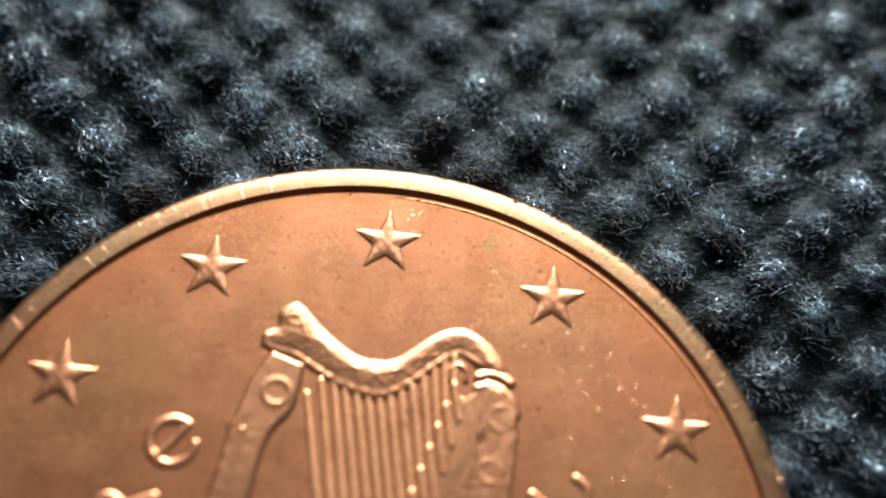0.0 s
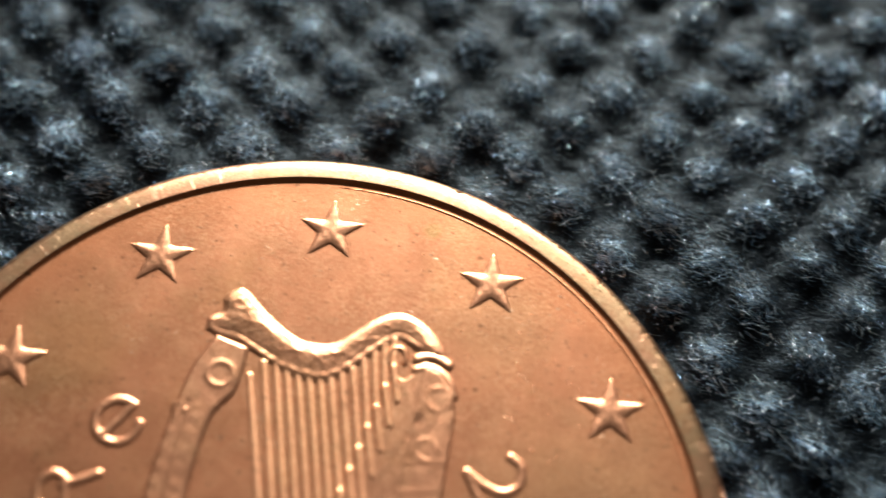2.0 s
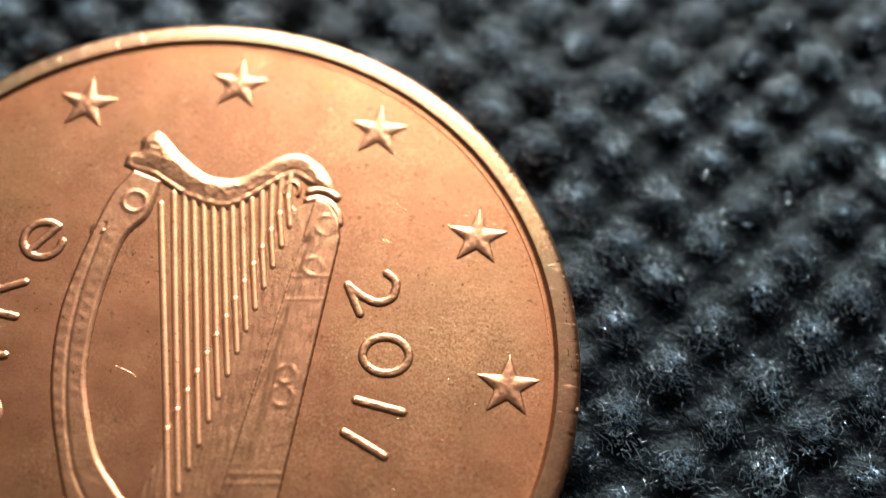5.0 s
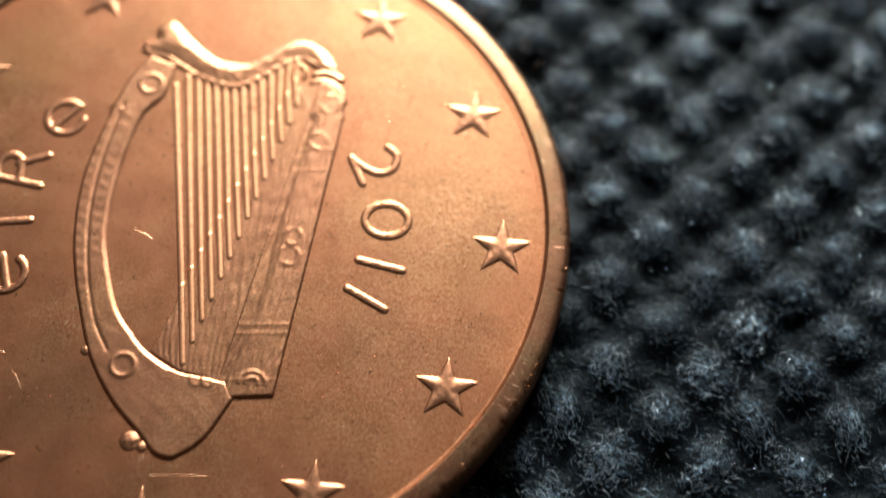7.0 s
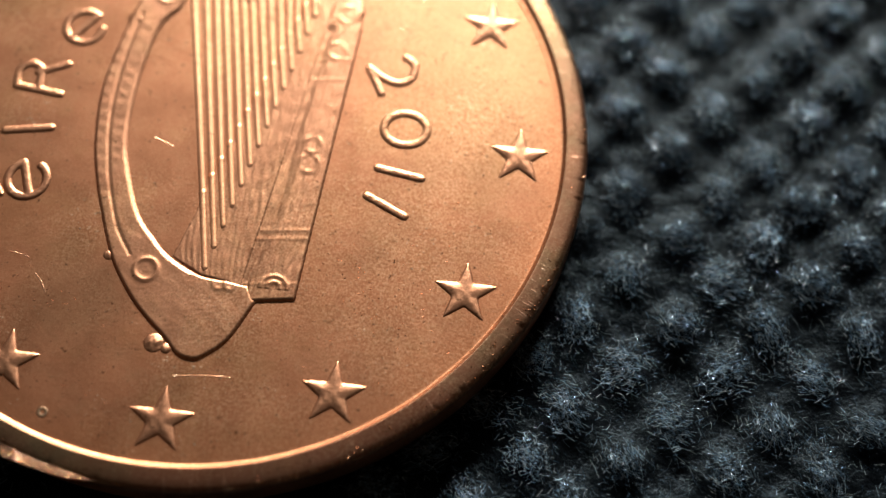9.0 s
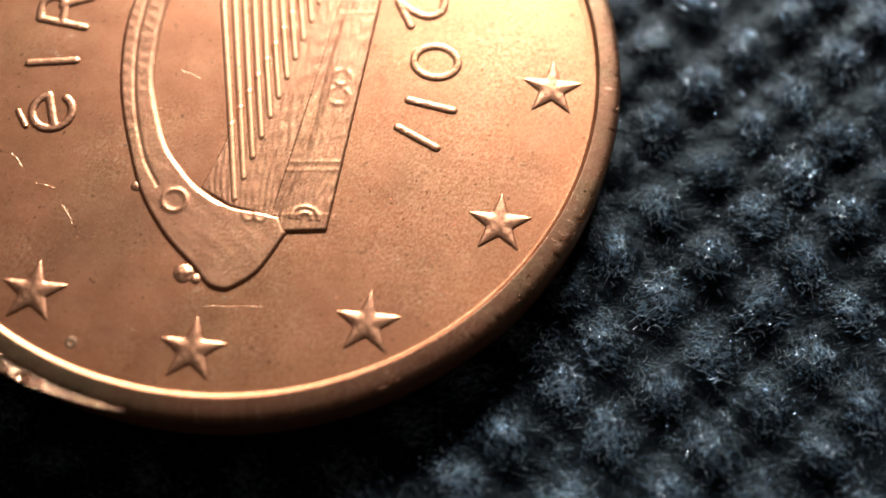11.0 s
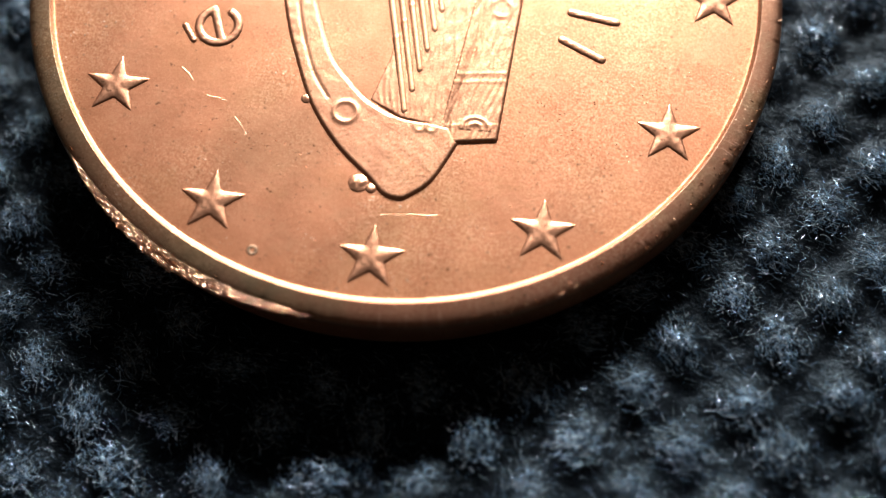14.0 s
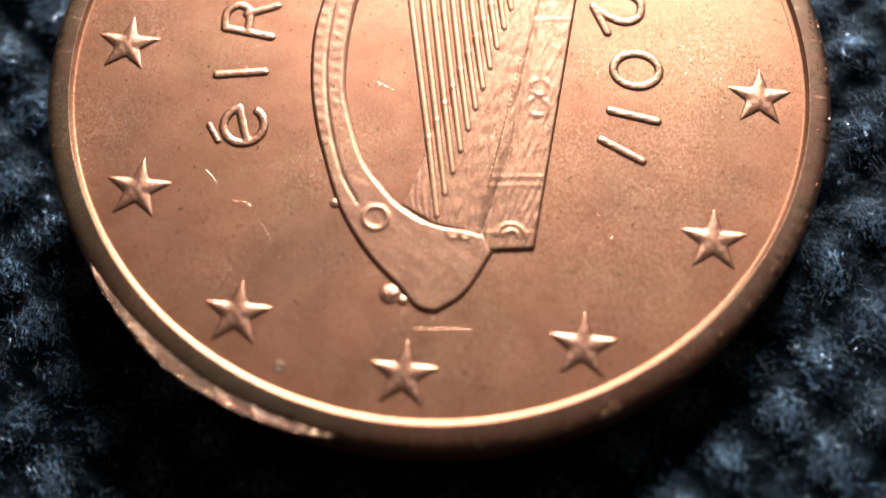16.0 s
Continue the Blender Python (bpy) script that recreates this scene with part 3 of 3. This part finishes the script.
# knocks and dashes on the rim, thickest on two stretches
for lo, hi, many in ((2, 75, 110), (-75, -18, 190), (-180, 180, 110)):
    for _ in range(many):
        a, r, l, w = radians(rng.uniform(lo, hi)), rng.uniform(1.185, 1.2225) if rng.random() < 0.45 else rng.uniform(1.214, 1.2235), rng.uniform(0.003, 0.011), rng.uniform(0.0012, 0.0026)
        t, k = (a if lo == -75 else a + np.pi / 2) + rng.normal(0, 0.5), len(verts)
        u, p = np.array([np.cos(t), np.sin(t), 0]), np.array([-np.sin(t), np.cos(t), 0])
        c = np.array([r * np.cos(a) + SHIFT[0], r * np.sin(a) + SHIFT[1], RIM_TOP - 0.0012 - max(0, r - 1.185) * 0.15 - max(0, r - 1.214) * 0.5])
        verts += [c - l * u, c - w * p, c + l * u, c + w * p, c + [0.2 * l, 0.1 * w, 0.0016 + 0.2 * w]]
        faces += [(k, k + 1, k + 4), (k + 1, k + 2, k + 4), (k + 2, k + 3, k + 4), (k + 3, k, k + 4)]
part("nick_scatter", mesh("nick_scatter", np.array(verts), faces, BARE, False), coin, "tiny bright nicks in the field", kind="stuff")


# ---- the cloth ----
def bump_place(i, j):
    return np.stack([1.1050 + 0.1570 * i + 0.1473 * j, -0.9640 - 0.1524 * i + 0.1614 * j], -1)


rng = np.random.default_rng(12)
I, J = np.meshgrid(np.arange(-26, 27), np.arange(-26, 33))
centres = bump_place(I.ravel().astype(float), J.ravel().astype(float)) + rng.normal(0, 0.012, (I.size, 2))
tall = rng.uniform(0.75, 1.15, I.size)
CLOTH_LOW, CLOTH_RISE = -0.172, 0.038


def bump_rise(x, y):
    """The nearest tufts' height over the weave."""
    xy = np.stack([x, y], -1)
    m = np.array([[0.1570, 0.1473], [-0.1524, 0.1614]])
    ij = np.linalg.solve(m, (xy - [1.105, -0.964]).reshape(-1, 2).T).T
    base = np.floor(ij).astype(int)
    out = np.zeros(len(ij))
    flat = xy.reshape(-1, 2)
    for di in (-1, 0, 1, 2):
        for dj in (-1, 0, 1, 2):
            i, j = base[:, 0] + di, base[:, 1] + dj
            ok = (i >= -26) & (i <= 26) & (j >= -26) & (j <= 32)
            k = np.clip((j + 26) * 53 + (i + 26), 0, len(centres) - 1)
            r2 = ((flat - centres[k]) ** 2).sum(1)
            out += np.where(ok, tall[k] * np.exp(-r2 / (2 * 0.052**2)), 0)
    return out.reshape(x.shape)


def cloth_height(x, y):
    r = np.hypot(x, y)
    free = np.clip((r - 1.10) / 0.16, 0, 1)
    free = free * free * (3 - 2 * free)
    h = CLOTH_LOW + CLOTH_RISE * bump_rise(x, y) + 0.008 * waves(x, y, 0.06, 31) + 0.008 * waves(x, y, 0.9, 32)
    # the cloth sinks away on one side, where the coin rides over a hollow
    away = np.clip(-0.90 * x - 0.44 * y, 0, 2.2)
    return h * free + (-0.190) * (1 - free) - 0.088 * away


fine = np.arange(-4.2, 4.2001, 0.026)
grow = 4.2 + 0.026 * np.cumsum(1.16 ** np.arange(1, 31))
axis = np.concatenate([-grow[::-1], fine, grow])
x, y = np.meshgrid(axis, axis)
z = cloth_height(x, y)
n = len(axis)
idx = np.arange(n * n).reshape(n, n)
quads = np.stack([idx[:-1, :-1], idx[:-1, 1:], idx[1:, 1:], idx[1:, :-1]], -1).reshape(-1, 4)
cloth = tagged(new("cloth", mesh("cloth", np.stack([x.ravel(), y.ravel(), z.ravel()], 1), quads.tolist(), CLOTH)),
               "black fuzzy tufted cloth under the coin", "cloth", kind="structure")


def tubes(p, radius, rng):
    """Thin three-sided fibres along rows of points."""
    n, k = p.shape[:2]
    t = np.gradient(p, axis=1)
    side = np.cross(t, [0, 0, 1.0])
    side /= np.linalg.norm(side, axis=-1, keepdims=True) + 1e-9
    up = np.cross(side, t)
    up /= np.linalg.norm(up, axis=-1, keepdims=True) + 1e-9
    taper = np.ones(k)
    taper[[0, -1]] = 0.45
    w = radius * taper[None, :, None] * rng.uniform(0.7, 1.3, (n, 1, 1))
    verts = np.stack([p + w * up, p + w * (-0.5 * up + 0.87 * side), p + w * (-0.5 * up - 0.87 * side)], 2).reshape(-1, 3)
    base, q, c = (np.arange(n) * 3 * k)[:, None, None], np.arange(k - 1)[None, :, None] * 3, np.arange(3)[None, None, :]
    c2 = (c + 1) % 3
    return verts, np.stack([base + q + c, base + q + c2, base + q + 3 + c2, base + q + 3 + c], -1).reshape(-1, 4)


def threads(anchor, length, surface, lift, rng, points=4, swirl=False):
    """Curled lines that follow a surface, or wind round the origin."""
    n = len(anchor)
    turn, bend = rng.normal(-0.55, 0.72, n), rng.normal(0, 0.8, n)
    if swirl:
        turn = np.where(rng.random(n) < 0.3, np.arctan2(anchor[:, 1], anchor[:, 0]) + np.pi / 2, -0.6) + rng.normal(0, 0.5, n)
        bend = rng.normal(0.2, 0.7, n)
    s = np.linspace(-0.5, 0.5, points)
    ang = turn[:, None] + bend[:, None] * s
    step = (length / (points - 1))[:, None]
    px, py = np.cumsum(np.cos(ang) * step, 1), np.cumsum(np.sin(ang) * step, 1)
    px += anchor[:, :1] - px.mean(1, keepdims=True)
    py += anchor[:, 1:] - py.mean(1, keepdims=True)
    pz = surface(px, py) + lift[:, None] * (1 - 2.5 * s**2) + rng.normal(0, 0.10, n)[:, None] * s * length[:, None]
    return np.stack([px, py, pz], -1)


def tuft_parts(seed):
    """One tuft about the origin: fibres curled over a soft lump."""
    rng = np.random.default_rng(seed)
    stretch, lean = rng.uniform(0.85, 1.2), rng.uniform(0, np.pi)

    def cap(x, y):
        u, w = x * np.cos(lean) + y * np.sin(lean), -x * np.sin(lean) + y * np.cos(lean)
        r = np.hypot(u * stretch, w / stretch) + 0.010 * waves(x, y, 0.07, seed)
        return 0.018 * np.exp(-((r / 0.062) ** 2)) + 0.006 * waves(x, y, 0.022, seed + 50) * np.exp(-((r / 0.06) ** 2)) - 0.010
    def lie(a, b):
        return np.maximum(cap(a, b), -0.004) + 0.002
    m = 640
    spread = np.array([[np.cos(lean), np.sin(lean)], [-np.sin(lean), np.cos(lean)]]) * [[0.052], [0.042]]
    clump = rng.normal(0, 0.6, (9, 2))[rng.integers(9, size=m)]
    p = threads((0.75 * rng.normal(0, 1, (m, 2)) + 0.6 * clump) @ spread, rng.uniform(0.008, 0.026, m), lie, rng.uniform(0, 0.005, m), rng, 2)
    v1, q1 = tubes(p, 0.00118, rng)
    m = 40
    p = threads(rng.normal(0, 0.042, (m, 2)), rng.uniform(0.018, 0.046, m), lie, rng.uniform(0.001, 0.008, m), rng, 4, True)
    v2, q2 = tubes(p, 0.00065, rng)
    return np.vstack([v1, v2]), np.vstack([q1, q2 + len(v1)])


def tuft_mesh(seed):
    v, q = tuft_parts(seed)
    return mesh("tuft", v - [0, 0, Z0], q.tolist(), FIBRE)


KINDS = [tuft_mesh(100 + k) for k in range(9)]
reach = np.hypot(*centres.T)
seen = (centres[:, 0] > -1.8) & (centres[:, 0] < 2.6) & (centres[:, 1] > -2.0) & (centres[:, 1] < 2.45) & (np.hypot(centres[:, 0] - SHIFT[0], centres[:, 1] - SHIFT[1]) > 1.25)
order = np.flatnonzero(seen)[np.argsort(reach[seen])]
ground_at = cloth_height(centres[:, 0], centres[:, 1])
far_v, far_f, count = [], [], 0
for rank, k in enumerate(order):
    size, wide, spin = rng.uniform(0.85, 1.12), rng.uniform(0.8, 1.3), rng.normal(0, 0.4)
    place = (centres[k, 0], centres[k, 1], ground_at[k] + 0.002)
    if rank < 300:
        ob = part("tuft", KINDS[int(rng.integers(9))], cloth)
        ob.matrix_basis = Matrix.LocRotScale(Vector((place[0] * U, place[1] * U, (place[2] + Z0) * U)), Euler((0, 0, spin)), Vector((size * wide, size / wide, size * tall[k])))
    else:
        me = KINDS[int(rng.integers(9))]
        co = np.empty(len(me.vertices) * 3)
        me.vertices.foreach_get("co", co)
        co = co.reshape(-1, 3) / U * size
        c, s = np.cos(spin), np.sin(spin)
        far_v.append(np.stack([co[:, 0] * c - co[:, 1] * s, co[:, 0] * s + co[:, 1] * c, co[:, 2]], 1) + place)
        far_f += [tuple(i + count for i in p.vertices) for p in me.polygons]
        count += len(co)
if far_v:
    me = mesh("far_tuft", np.vstack(far_v), far_f, FIBRE)
    part("far_tuft", me, cloth, "outer tufts of the cloth", kind="stuff")

m = 100000
anchor = np.stack([rng.uniform(-1.8, 2.6, m), rng.uniform(-2.0, 2.45, m)], 1)
p = threads(anchor, rng.uniform(0.010, 0.042, m), cloth_height, rng.uniform(0.0, 0.012, m), rng, 2)
p = p[(np.hypot(p[..., 0] - SHIFT[0], p[..., 1] - SHIFT[1]) > 1.236).all(1)]
v, q = tubes(p, 0.00085, rng)
part("stray_fibre", mesh("stray_fibre", v, q.tolist(), STRAY), cloth, "stray fibres between the tufts, toned darker for shade", kind="stuff")
